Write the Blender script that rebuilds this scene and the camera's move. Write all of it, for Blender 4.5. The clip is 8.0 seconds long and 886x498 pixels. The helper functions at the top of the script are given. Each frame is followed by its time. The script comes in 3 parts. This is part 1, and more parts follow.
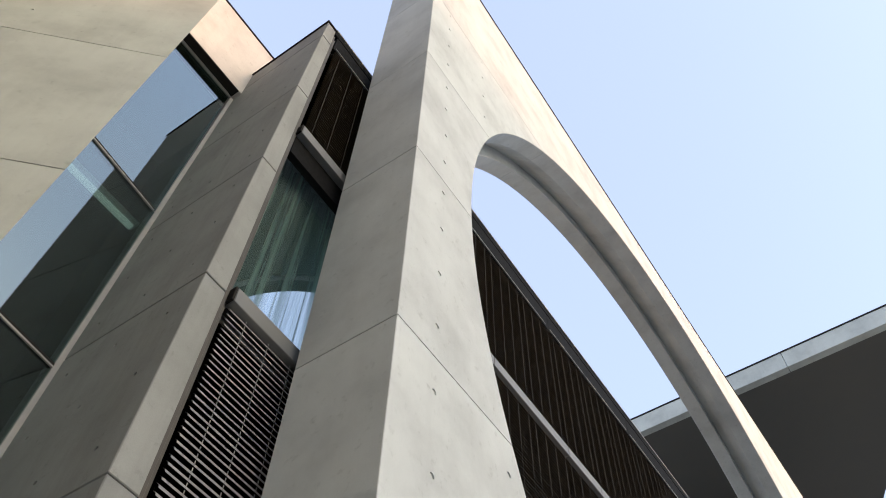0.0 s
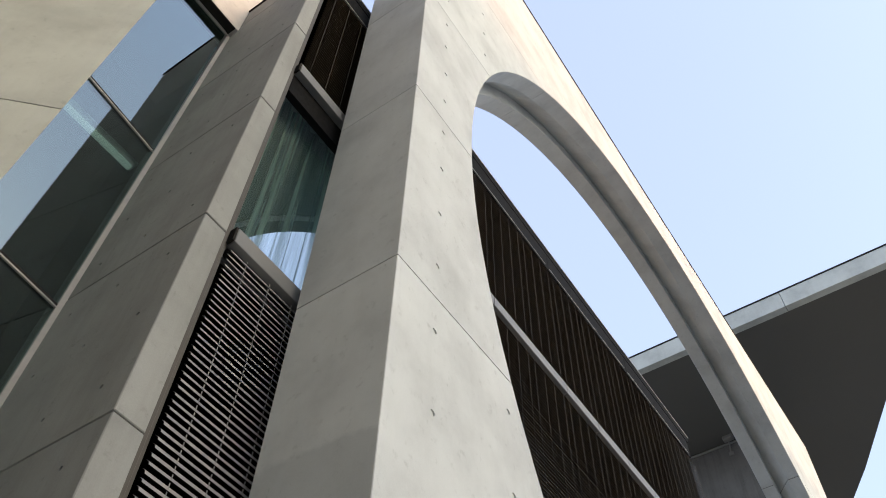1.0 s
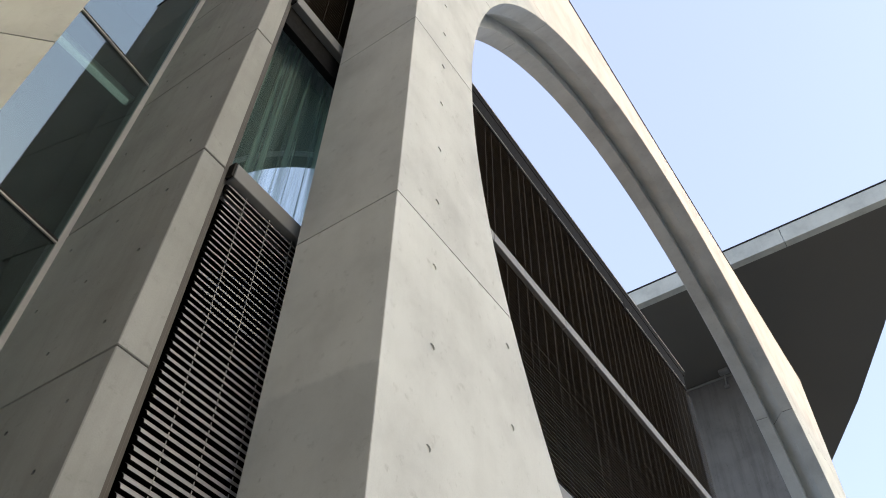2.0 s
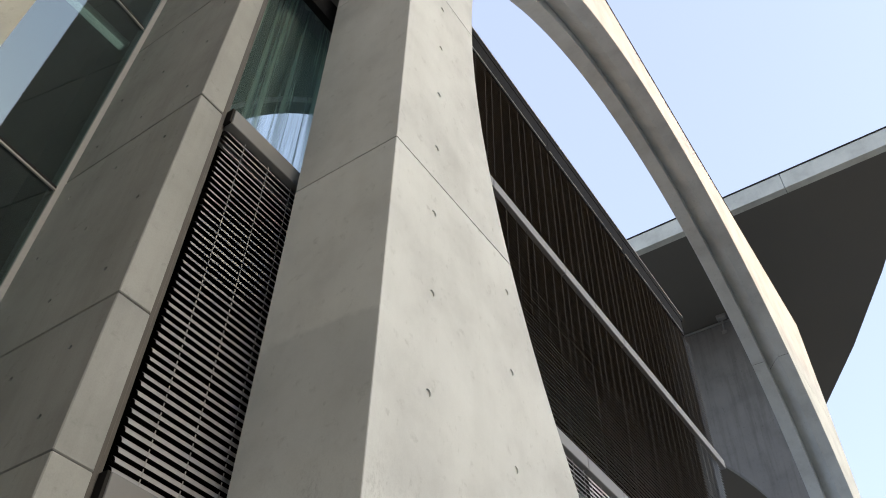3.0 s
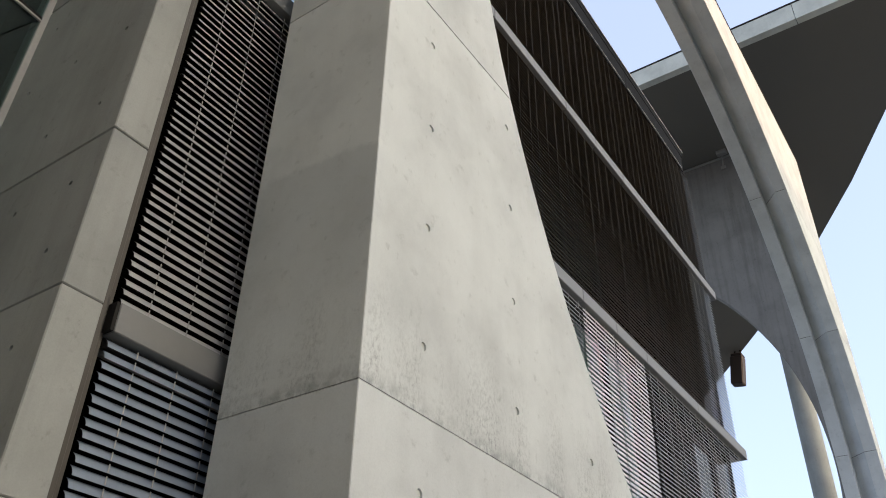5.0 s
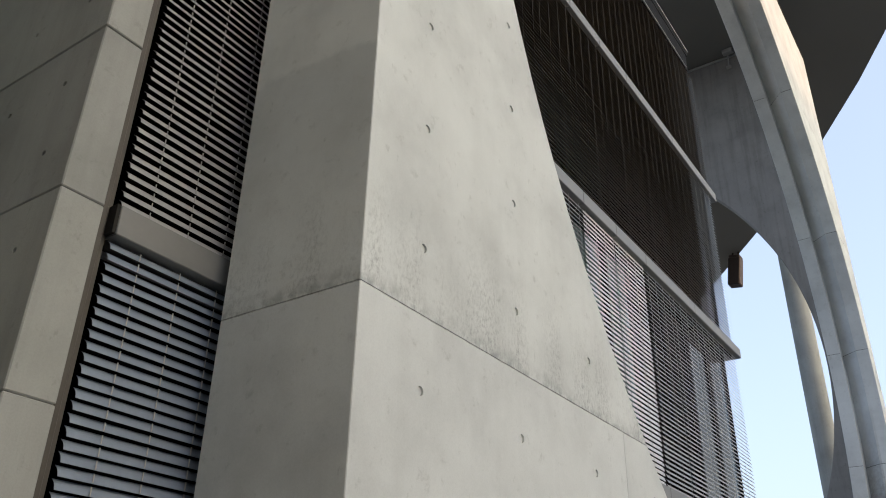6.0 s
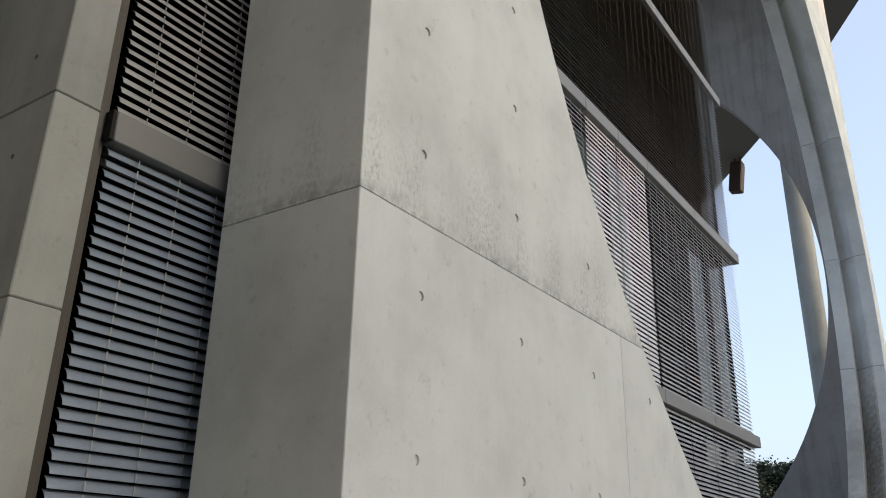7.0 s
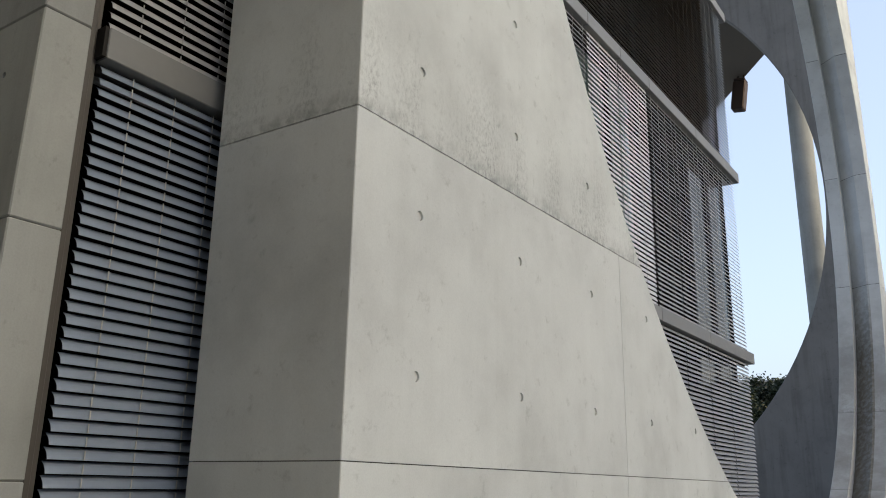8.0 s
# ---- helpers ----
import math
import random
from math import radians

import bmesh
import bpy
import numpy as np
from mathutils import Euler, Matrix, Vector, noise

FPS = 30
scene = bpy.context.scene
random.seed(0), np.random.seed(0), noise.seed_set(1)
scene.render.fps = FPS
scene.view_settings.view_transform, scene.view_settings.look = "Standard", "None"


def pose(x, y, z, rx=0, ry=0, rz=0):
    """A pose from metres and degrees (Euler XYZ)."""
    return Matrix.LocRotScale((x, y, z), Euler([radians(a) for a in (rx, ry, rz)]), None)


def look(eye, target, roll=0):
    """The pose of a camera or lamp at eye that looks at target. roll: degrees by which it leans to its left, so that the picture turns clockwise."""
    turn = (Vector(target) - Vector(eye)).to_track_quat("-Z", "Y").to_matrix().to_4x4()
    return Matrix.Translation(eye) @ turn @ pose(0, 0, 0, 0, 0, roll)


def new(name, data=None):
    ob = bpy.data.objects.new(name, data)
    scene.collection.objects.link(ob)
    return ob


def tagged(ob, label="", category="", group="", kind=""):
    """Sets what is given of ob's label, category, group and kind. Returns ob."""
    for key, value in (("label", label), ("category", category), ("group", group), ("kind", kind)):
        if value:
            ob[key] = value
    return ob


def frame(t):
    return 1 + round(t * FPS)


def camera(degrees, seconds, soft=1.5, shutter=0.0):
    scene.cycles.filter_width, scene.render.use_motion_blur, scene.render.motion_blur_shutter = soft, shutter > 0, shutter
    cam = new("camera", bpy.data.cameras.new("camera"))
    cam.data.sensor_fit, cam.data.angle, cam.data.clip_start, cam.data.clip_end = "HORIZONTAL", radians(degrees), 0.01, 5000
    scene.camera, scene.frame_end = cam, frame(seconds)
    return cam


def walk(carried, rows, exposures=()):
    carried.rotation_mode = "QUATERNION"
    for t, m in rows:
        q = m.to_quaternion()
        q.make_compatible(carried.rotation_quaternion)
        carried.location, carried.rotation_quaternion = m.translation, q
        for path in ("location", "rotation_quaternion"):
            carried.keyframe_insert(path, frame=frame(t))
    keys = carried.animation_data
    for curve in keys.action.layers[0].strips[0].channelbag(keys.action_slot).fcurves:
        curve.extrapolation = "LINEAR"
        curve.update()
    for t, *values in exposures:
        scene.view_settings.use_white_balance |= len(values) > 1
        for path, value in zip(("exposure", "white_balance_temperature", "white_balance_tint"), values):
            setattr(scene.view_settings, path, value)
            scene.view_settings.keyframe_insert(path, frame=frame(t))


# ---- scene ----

# ---------------------------------------------------------------- camera
cam = camera(55.95, 8.0, soft=1.0)
EYE = (2.961, -3.389, 1.6)
TURNS = [(0.0, 34.23, 58.08, -1.24), (0.5, 34.28, 56.28, -1.21), (1.0, 34.28, 53.98, -1.22), (1.5, 34.31, 51.72, -1.19),
         (2.0, 34.29, 49.57, -1.20), (3.5, 34.37, 43.65, -1.10), (4.0, 34.37, 40.74, -1.11), (4.5, 34.33, 37.72, -1.09),
         (6.0, 34.34, 27.95, -1.06), (6.5, 34.38, 24.36, -1.03), (7.0, 34.38, 21.53, -1.03), (7.5, 34.35, 18.74, -0.98),
         (8.0, 34.35, 16.02, -0.93)]
walk(cam, [(t, pose(*EYE, 90 + pitch, roll, yaw)) for t, yaw, pitch, roll in TURNS], exposures=[(0.0, 1.95, 6180, 4), (4.0, 1.95, 6360, 4), (6.2, 1.74, 6350, 3), (8.0, 1.69, 6350, 3)])

# ---------------------------------------------------------------- light
SUN_WAY = Vector((1.0, 0.08, 0.268)).normalized()
world = bpy.data.worlds.new("sky")
scene.world = world
world.use_nodes = True
wn = world.node_tree
sky = wn.nodes.new("ShaderNodeTexSky")
sky.sky_type = "NISHITA"
sky.sun_disc = False
sky.sun_elevation = math.asin(SUN_WAY.z)
sky.sun_rotation = math.atan2(SUN_WAY.x, SUN_WAY.y)
sky.air_density, sky.dust_density, sky.ozone_density = 1.0, 5.0, 1.0
wn.nodes["Background"].inputs[1].default_value = 0.15
haze = wn.nodes.new("ShaderNodeMix")
haze.data_type = "RGBA"
haze.inputs[0].default_value = 0.42
haze.inputs[7].default_value = (1.88, 1.88, 2.72, 1)
wn.links.new(sky.outputs[0], haze.inputs[6])
wn.links.new(haze.outputs[2], wn.nodes["Background"].inputs[0])
sun = new("sun", bpy.data.lights.new("sun", "SUN"))
sun.data.energy, sun.data.angle, sun.data.color = 0.45, radians(0.7), (1.0, 0.41, 0.20)
sun.matrix_world = look(SUN_WAY * 60, (0, 0, 0))


# ---------------------------------------------------------------- materials
def node_material(name, rough=0.6, metal=0.0):
    m = bpy.data.materials.new(name)
    m.use_nodes = True
    b = m.node_tree.nodes["Principled BSDF"]
    b.inputs["Roughness"].default_value = rough
    b.inputs["Metallic"].default_value = metal
    return m, m.node_tree, b


def add(nt, kind, **values):
    n = nt.nodes.new(kind)
    for k, v in values.items():
        n.inputs[k].default_value = v
    return n


def ramp(nt, source, stops):
    r = nt.nodes.new("ShaderNodeValToRGB")
    while len(r.color_ramp.elements) < len(stops):
        r.color_ramp.elements.new(0.5)
    for e, (at, c) in zip(r.color_ramp.elements, stops):
        e.position = at
        e.color = (*c, 1) if len(c) == 3 else c
    nt.links.new(source, r.inputs[0])
    return r.outputs[0]


def blend(nt, mode, fac, a, b):
    n = nt.nodes.new("ShaderNodeMix")
    n.data_type, n.blend_type = "RGBA", mode
    for i, v in ((0, fac), (6, a), (7, b)):
        if hasattr(v, "links") or hasattr(v, "is_output"):
            nt.links.new(v, n.inputs[i])
        else:
            n.inputs[i].default_value = v if i == 0 else (*v, 1)
    return n.outputs[2]


def concrete(name, base, stain=0.5, streak=0.18, dirt_shade=None):
    """Cast fair-faced concrete: cloudy tone, pores, run-off streaks and small scuffs."""
    m, nt, b = node_material(name, 0.78)
    tc = nt.nodes.new("ShaderNodeTexCoord")
    info = nt.nodes.new("ShaderNodeObjectInfo")
    shift = nt.nodes.new("ShaderNodeVectorMath")
    shift.operation = "SCALE"
    comb = nt.nodes.new("ShaderNodeCombineXYZ")
    for i in range(3):
        nt.links.new(info.outputs["Random"], comb.inputs[i])
    nt.links.new(comb.outputs[0], shift.inputs[0])
    shift.inputs["Scale"].default_value = 23.0
    pos = nt.nodes.new("ShaderNodeVectorMath")
    nt.links.new(tc.outputs["Object"], pos.inputs[0])
    nt.links.new(shift.outputs[0], pos.inputs[1])
    cloud = add(nt, "ShaderNodeTexNoise", Scale=0.9, Detail=6.0, Roughness=0.6)
    nt.links.new(pos.outputs[0], cloud.inputs["Vector"])
    mp = add(nt, "ShaderNodeMapping", Scale=(2.2, 2.2, 0.16))
    nt.links.new(pos.outputs[0], mp.inputs[0])
    run = add(nt, "ShaderNodeTexNoise", Scale=1.6, Detail=7.0, Roughness=0.62)
    nt.links.new(mp.outputs[0], run.inputs["Vector"])
    scuff = add(nt, "ShaderNodeTexNoise", Scale=7.0, Detail=9.0, Roughness=0.72, Distortion=0.1)
    nt.links.new(pos.outputs[0], scuff.inputs["Vector"])
    grain = add(nt, "ShaderNodeTexNoise", Scale=90.0, Detail=4.0, Roughness=0.7)
    nt.links.new(pos.outputs[0], grain.inputs["Vector"])
    pore = add(nt, "ShaderNodeTexVoronoi", Scale=26.0)
    nt.links.new(pos.outputs[0], pore.inputs["Vector"])
    dark, light = [c * 0.80 for c in base], [min(1, c * 1.12) for c in base]
    col = ramp(nt, cloud.outputs[0], [(0.3, dark), (0.52, base), (0.75, light)])
    col = blend(nt, "MULTIPLY", streak, col, ramp(nt, run.outputs[0], [(0.36, (0.62, 0.61, 0.59)), (0.52, (1, 1, 1)), (1, (1, 1, 1))]))
    col = blend(nt, "MULTIPLY", stain, col, ramp(nt, scuff.outputs[0], [(0.30, (0.60, 0.60, 0.58)), (0.42, (1, 1, 1)), (1, (1, 1, 1))]))
    col = blend(nt, "MULTIPLY", 0.35, col, ramp(nt, grain.outputs[0], [(0.3, (0.82, 0.82, 0.82)), (0.6, (1.05, 1.05, 1.04))]))
    fleck = add(nt, "ShaderNodeTexNoise", Scale=1.0, Detail=4.0, Roughness=0.6)
    flat = add(nt, "ShaderNodeMapping", Scale=(13.0, 13.0, 7.0))
    nt.links.new(pos.outputs[0], flat.inputs[0])
    nt.links.new(flat.outputs[0], fleck.inputs["Vector"])
    col = blend(nt, "MULTIPLY", 1.0, col, ramp(nt, fleck.outputs[0], [(0.67, (1, 1, 1)), (0.76, (0.80, 0.80, 0.79))]))
    # joint grime, plus darkening set by facing and by place on the blade
    if dirt_shade:
        # grime that has settled above a cast joint
        z0, z1, amount = dirt_shade
        sep = nt.nodes.new("ShaderNodeSeparateXYZ")
        nt.links.new(tc.outputs["Object"], sep.inputs[0])
        band = nt.nodes.new("ShaderNodeMapRange")
        band.interpolation_type = "SMOOTHSTEP"
        for i, v in ((1, z0), (2, z1), (3, 1.0), (4, 0.0)):
            band.inputs[i].default_value = v
        nt.links.new(sep.outputs["Z"], band.inputs[0])
        above = nt.nodes.new("ShaderNodeMath")
        above.operation = "GREATER_THAN"
        above.inputs[1].default_value = z0 - 0.01
        nt.links.new(sep.outputs["Z"], above.inputs[0])
        speck = add(nt, "ShaderNodeTexNoise", Scale=34.0, Detail=9.0, Roughness=0.78)
        sm = add(nt, "ShaderNodeMapping", Scale=(1.0, 1.0, 0.62))
        nt.links.new(tc.outputs["Object"], sm.inputs[0])
        nt.links.new(sm.outputs[0], speck.inputs["Vector"])
        m1 = nt.nodes.new("ShaderNodeMath")
        m1.operation = "MULTIPLY"
        nt.links.new(band.outputs[0], m1.inputs[0])
        nt.links.new(above.outputs[0], m1.inputs[1])
        m2 = nt.nodes.new("ShaderNodeMath")
        m2.operation = "MULTIPLY"
        nt.links.new(m1.outputs[0], m2.inputs[0])
        nt.links.new(ramp(nt, speck.outputs[0], [(0.47, (0, 0, 0)), (0.66, (amount,) * 3)]), m2.inputs[1])
        patch = nt.nodes.new("ShaderNodeMath")
        patch.operation = "MULTIPLY"
        nt.links.new(m2.outputs[0], patch.inputs[0])
        nt.links.new(ramp(nt, run.outputs[0], [(0.40, (1, 1, 1)), (0.60, (0.12, 0.12, 0.12))]), patch.inputs[1])
        col = blend(nt, "MIX", patch.outputs[0], col, [c * 0.40 for c in base])
        # dark run of grime close above the joint
        hug = nt.nodes.new("ShaderNodeMapRange")
        for i, v in ((1, z0), (2, z0 + 0.14), (3, 0.85), (4, 0.0)):
            hug.inputs[i].default_value = v
        nt.links.new(sep.outputs["Z"], hug.inputs[0])
        h1 = nt.nodes.new("ShaderNodeMath")
        h1.operation = "MULTIPLY"
        nt.links.new(hug.outputs[0], h1.inputs[0])
        nt.links.new(above.outputs[0], h1.inputs[1])
        h2 = nt.nodes.new("ShaderNodeMath")
        h2.operation = "MULTIPLY"
        nt.links.new(h1.outputs[0], h2.inputs[0])
        nt.links.new(ramp(nt, scuff.outputs[0], [(0.42, (0, 0, 0)), (0.62, (1, 1, 1))]), h2.inputs[1])
        col = blend(nt, "MIX", h2.outputs[0], col, [c * 0.45 for c in base])
        # faces that look up darkened: damp rain grime, with shade put into the colour
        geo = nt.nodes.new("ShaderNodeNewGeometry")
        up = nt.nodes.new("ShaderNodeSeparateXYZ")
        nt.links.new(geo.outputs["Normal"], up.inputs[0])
        up_dark = nt.nodes.new("ShaderNodeMapRange")
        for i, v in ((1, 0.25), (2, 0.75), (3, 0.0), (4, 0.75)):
            up_dark.inputs[i].default_value = v
        nt.links.new(up.outputs["Z"], up_dark.inputs[0])
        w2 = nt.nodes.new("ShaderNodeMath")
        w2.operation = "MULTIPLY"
        nt.links.new(up_dark.outputs[0], w2.inputs[0])
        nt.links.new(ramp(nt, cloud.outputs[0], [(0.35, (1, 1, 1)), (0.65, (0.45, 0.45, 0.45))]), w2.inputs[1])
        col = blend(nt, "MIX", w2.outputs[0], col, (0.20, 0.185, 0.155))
        # darker band on the narrow end of the wall, with an uneven upper edge
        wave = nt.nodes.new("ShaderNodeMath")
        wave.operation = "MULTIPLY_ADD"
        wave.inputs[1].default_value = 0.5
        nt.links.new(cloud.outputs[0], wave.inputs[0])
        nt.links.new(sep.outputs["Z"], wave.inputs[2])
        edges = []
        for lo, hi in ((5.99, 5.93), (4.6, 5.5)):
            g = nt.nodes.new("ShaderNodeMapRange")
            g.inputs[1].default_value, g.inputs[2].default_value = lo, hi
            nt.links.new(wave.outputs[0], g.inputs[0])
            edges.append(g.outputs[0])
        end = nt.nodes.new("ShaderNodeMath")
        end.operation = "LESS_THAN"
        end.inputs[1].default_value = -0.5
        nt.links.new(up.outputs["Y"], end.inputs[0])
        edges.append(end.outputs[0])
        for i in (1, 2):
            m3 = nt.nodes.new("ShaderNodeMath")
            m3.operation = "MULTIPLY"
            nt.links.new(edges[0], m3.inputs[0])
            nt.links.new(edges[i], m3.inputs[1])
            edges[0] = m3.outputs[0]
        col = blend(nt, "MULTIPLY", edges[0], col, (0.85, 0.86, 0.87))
        # moss and dark run-off in the far pier's groove, shade painted round it
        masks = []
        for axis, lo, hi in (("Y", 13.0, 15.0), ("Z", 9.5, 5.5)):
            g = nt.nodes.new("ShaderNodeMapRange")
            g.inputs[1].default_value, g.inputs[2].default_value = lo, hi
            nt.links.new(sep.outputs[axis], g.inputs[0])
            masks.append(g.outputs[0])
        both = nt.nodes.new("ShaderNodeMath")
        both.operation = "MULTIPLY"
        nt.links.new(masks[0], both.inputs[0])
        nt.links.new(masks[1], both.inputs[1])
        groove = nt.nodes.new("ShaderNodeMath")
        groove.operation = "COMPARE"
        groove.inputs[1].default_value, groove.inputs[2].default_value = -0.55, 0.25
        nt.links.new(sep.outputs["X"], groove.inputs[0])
        # outside the groove the lower pier is darkened in place of shade
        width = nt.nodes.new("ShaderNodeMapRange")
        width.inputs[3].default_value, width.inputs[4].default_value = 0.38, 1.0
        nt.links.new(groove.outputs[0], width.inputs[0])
        moss_shade = nt.nodes.new("ShaderNodeMath")
        moss_shade.operation = "MULTIPLY"
        nt.links.new(both.outputs[0], moss_shade.inputs[0])
        nt.links.new(width.outputs[0], moss_shade.inputs[1])
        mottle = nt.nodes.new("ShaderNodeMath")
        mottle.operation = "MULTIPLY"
        nt.links.new(moss_shade.outputs[0], mottle.inputs[0])
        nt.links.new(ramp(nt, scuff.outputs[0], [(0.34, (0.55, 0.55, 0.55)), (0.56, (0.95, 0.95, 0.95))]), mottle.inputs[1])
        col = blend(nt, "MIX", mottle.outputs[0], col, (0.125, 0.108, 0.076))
    tone = ramp(nt, info.outputs["Random"], [(0, (0.93, 0.93, 0.94)), (1, (1.0, 1.0, 0.985))])
    col = blend(nt, "MULTIPLY", 1.0, col, tone)
    nt.links.new(col, b.inputs["Base Color"])
    dots = ramp(nt, pore.outputs["Distance"], [(0.03, (0, 0, 0)), (0.09, (1, 1, 1))])
    bump = add(nt, "ShaderNodeBump", Strength=0.16, Distance=0.004)
    mixb = blend(nt, "MULTIPLY", 0.6, grain.outputs[0], dots)
    nt.links.new(mixb, bump.inputs["Height"])
    bump2 = add(nt, "ShaderNodeBump", Strength=0.25, Distance=0.02)
    nt.links.new(cloud.outputs[0], bump2.inputs["Height"])
    nt.links.new(bump2.outputs[0], bump.inputs["Normal"])
    nt.links.new(bump.outputs[0], b.inputs["Normal"])
    return m


def plain(name, colour, rough=0.5, metal=0.0, vary=0.12, scale=14.0):
    m, nt, b = node_material(name, rough, metal)
    tc = nt.nodes.new("ShaderNodeTexCoord")
    n = add(nt, "ShaderNodeTexNoise", Scale=scale, Detail=5.0, Roughness=0.65)
    nt.links.new(tc.outputs["Object"], n.inputs["Vector"])
    lo, hi = [c * (1 - vary) for c in colour], [min(1, c * (1 + vary)) for c in colour]
    nt.links.new(ramp(nt, n.outputs[0], [(0.3, lo), (0.7, hi)]), b.inputs["Base Color"])
    rr = ramp(nt, n.outputs[0], [(0.3, (rough * 0.85,) * 3), (0.7, (min(1, rough * 1.15),) * 3)])
    nt.links.new(rr, b.inputs["Roughness"])
    return m


def pane_glass(name, mirror, tint, power=4.0):
    """Coated window glass: part mirror, part tinted see-through."""
    m = bpy.data.materials.new(name)
    m.use_nodes = True
    nt = m.node_tree
    nt.nodes.remove(nt.nodes["Principled BSDF"])
    gl = add(nt, "ShaderNodeBsdfGlossy", Roughness=0.012)
    gl.inputs["Color"].default_value = (0.86, 0.95, 0.97, 1)
    tr = nt.nodes.new("ShaderNodeBsdfTransparent")
    tr.inputs["Color"].default_value = (*tint, 1)
    lw = add(nt, "ShaderNodeLayerWeight", Blend=0.5)
    fr = nt.nodes.new("ShaderNodeMath")
    fr.operation = "POWER"
    fr.inputs[1].default_value = power
    nt.links.new(lw.outputs["Facing"], fr.inputs[0])
    f = nt.nodes.new("ShaderNodeMath")
    f.operation, f.use_clamp = "ADD", True
    f.inputs[1].default_value = mirror
    nt.links.new(fr.outputs[0], f.inputs[0])
    mx = nt.nodes.new("ShaderNodeMixShader")
    nt.links.new(f.outputs[0], mx.inputs[0])
    nt.links.new(tr.outputs[0], mx.inputs[1])
    nt.links.new(gl.outputs[0], mx.inputs[2])
    nt.links.new(mx.outputs[0], nt.nodes["Material Output"].inputs[0])
    return m


CONCRETE = concrete("fair_faced_concrete", (0.57, 0.585, 0.53), 0.4, 0.13)
# attic copy of the concrete, lightened so its base carries sunlight
CONCRETE_SUNLIT = concrete("sunlit_attic_concrete", (0.76, 0.73, 0.68), 0.4, 0.13)
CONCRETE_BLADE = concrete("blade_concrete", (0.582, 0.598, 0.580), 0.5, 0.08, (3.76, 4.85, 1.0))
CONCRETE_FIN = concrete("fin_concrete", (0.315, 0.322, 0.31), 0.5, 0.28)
CONCRETE_OLD = concrete("weathered_concrete", (0.36, 0.34, 0.305), 0.6, 0.4)
# stained concrete, its base darkened for the shade of blade and canopy
CONCRETE_CROSS = concrete("stained_shaded_concrete", (0.178, 0.174, 0.165), 0.8, 0.5)
MORTAR = plain("joint_mortar", (0.085, 0.08, 0.07), 0.95)
ALU = plain("grey_painted_aluminium", (0.188, 0.191, 0.192), 0.6, 0.05, 0.05)
SLAT = plain("silver_slat_lacquer", (0.50, 0.50, 0.495), 0.38, 0.15, 0.05, 3.0)
DARK = plain("dark_bronze_metal", (0.030, 0.028, 0.026), 0.8, 0.0)
JAMB = plain("brown_grey_jamb_metal", (0.06, 0.054, 0.046), 0.6, 0.1, 0.08)
FRAME = plain("grey_window_frame", (0.24, 0.235, 0.22), 0.5, 0.2, 0.06)
LIGHTFRAME = plain("pale_frame_metal", (0.41, 0.415, 0.40), 0.5, 0.1, 0.06)
ROOF_BLACK = plain("black_roof_metal", (0.010, 0.010, 0.010), 0.7)
BLACK = plain("black_interior", (0.028, 0.027, 0.025), 0.9)
for dull in (BLACK, DARK, ROOF_BLACK):
    dull.node_tree.nodes["Principled BSDF"].inputs["Specular IOR Level"].default_value = 0.05
CURTAIN = plain("pale_green_curtain_cloth", (0.30, 0.40, 0.35), 0.9, 0.0, 0.1, 5.0)
nt = CURTAIN.node_tree
pb, mo = nt.nodes["Principled BSDF"], nt.nodes["Material Output"]
tl = nt.nodes.new("ShaderNodeBsdfTranslucent")
tl.inputs["Color"].default_value = (0.20, 0.28, 0.24, 1)
mx = nt.nodes.new("ShaderNodeMixShader")
mx.inputs[0].default_value = 0.6
sheer = nt.nodes.new("ShaderNodeMixShader")
sheer.inputs[0].default_value = 0.52
nt.links.new(pb.outputs[0], mx.inputs[1])
nt.links.new(tl.outputs[0], mx.inputs[2])
nt.links.new(mx.outputs[0], sheer.inputs[1])
nt.links.new(nt.nodes.new("ShaderNodeBsdfTransparent").outputs[0], sheer.inputs[2])
nt.links.new(sheer.outputs[0], mo.inputs[0])
# the sheer cloth gathers into dense and thin runs
weave = add(nt, "ShaderNodeTexNoise", Scale=1.0, Detail=5.0, Roughness=0.7)
runs = add(nt, "ShaderNodeMapping", Scale=(2.0, 11.0, 0.12))
nt.links.new(nt.nodes["Texture Coordinate"].outputs["Object"], runs.inputs[0])
nt.links.new(runs.outputs[0], weave.inputs["Vector"])
nt.links.new(ramp(nt, weave.outputs[0], [(0.36, (0.86, 0.86, 0.86)), (0.50, (0.60, 0.60, 0.60)), (0.66, (0.12, 0.12, 0.12))]), sheer.inputs[0])
DIM_CEILING = plain("grey_green_ceiling_paint", (0.12, 0.145, 0.13), 0.9)
CORD = plain("pale_tape_cord", (0.34, 0.34, 0.33), 0.8)
CORD_DIM = plain("dim_tape_cord", (0.026, 0.022, 0.018), 0.8)
WHITE_CLOTH = plain("white_curtain_cloth", (0.72, 0.73, 0.74), 0.9, 0.0, 0.06, 4.0)
# silver slats in three tones, with sky tint and shade put into the colour
SLAT_BLUE_SHADE = plain("blue_shaded_slat", (0.25, 0.295, 0.37), 0.24, 0.1, 0.06, 3.0)
SLAT_SHADE = plain("shaded_silver_slat", (0.38, 0.385, 0.39), 0.40, 0.15, 0.06, 3.0)
SLAT_GREY = plain("grey_slat_by_light", (0.26, 0.265, 0.27), 0.45, 0.2, 0.06, 3.0)
SLAT_DARK = plain("dark_bronze_slat", (0.110, 0.087, 0.058), 0.55, 0.15, 0.1, 3.0)
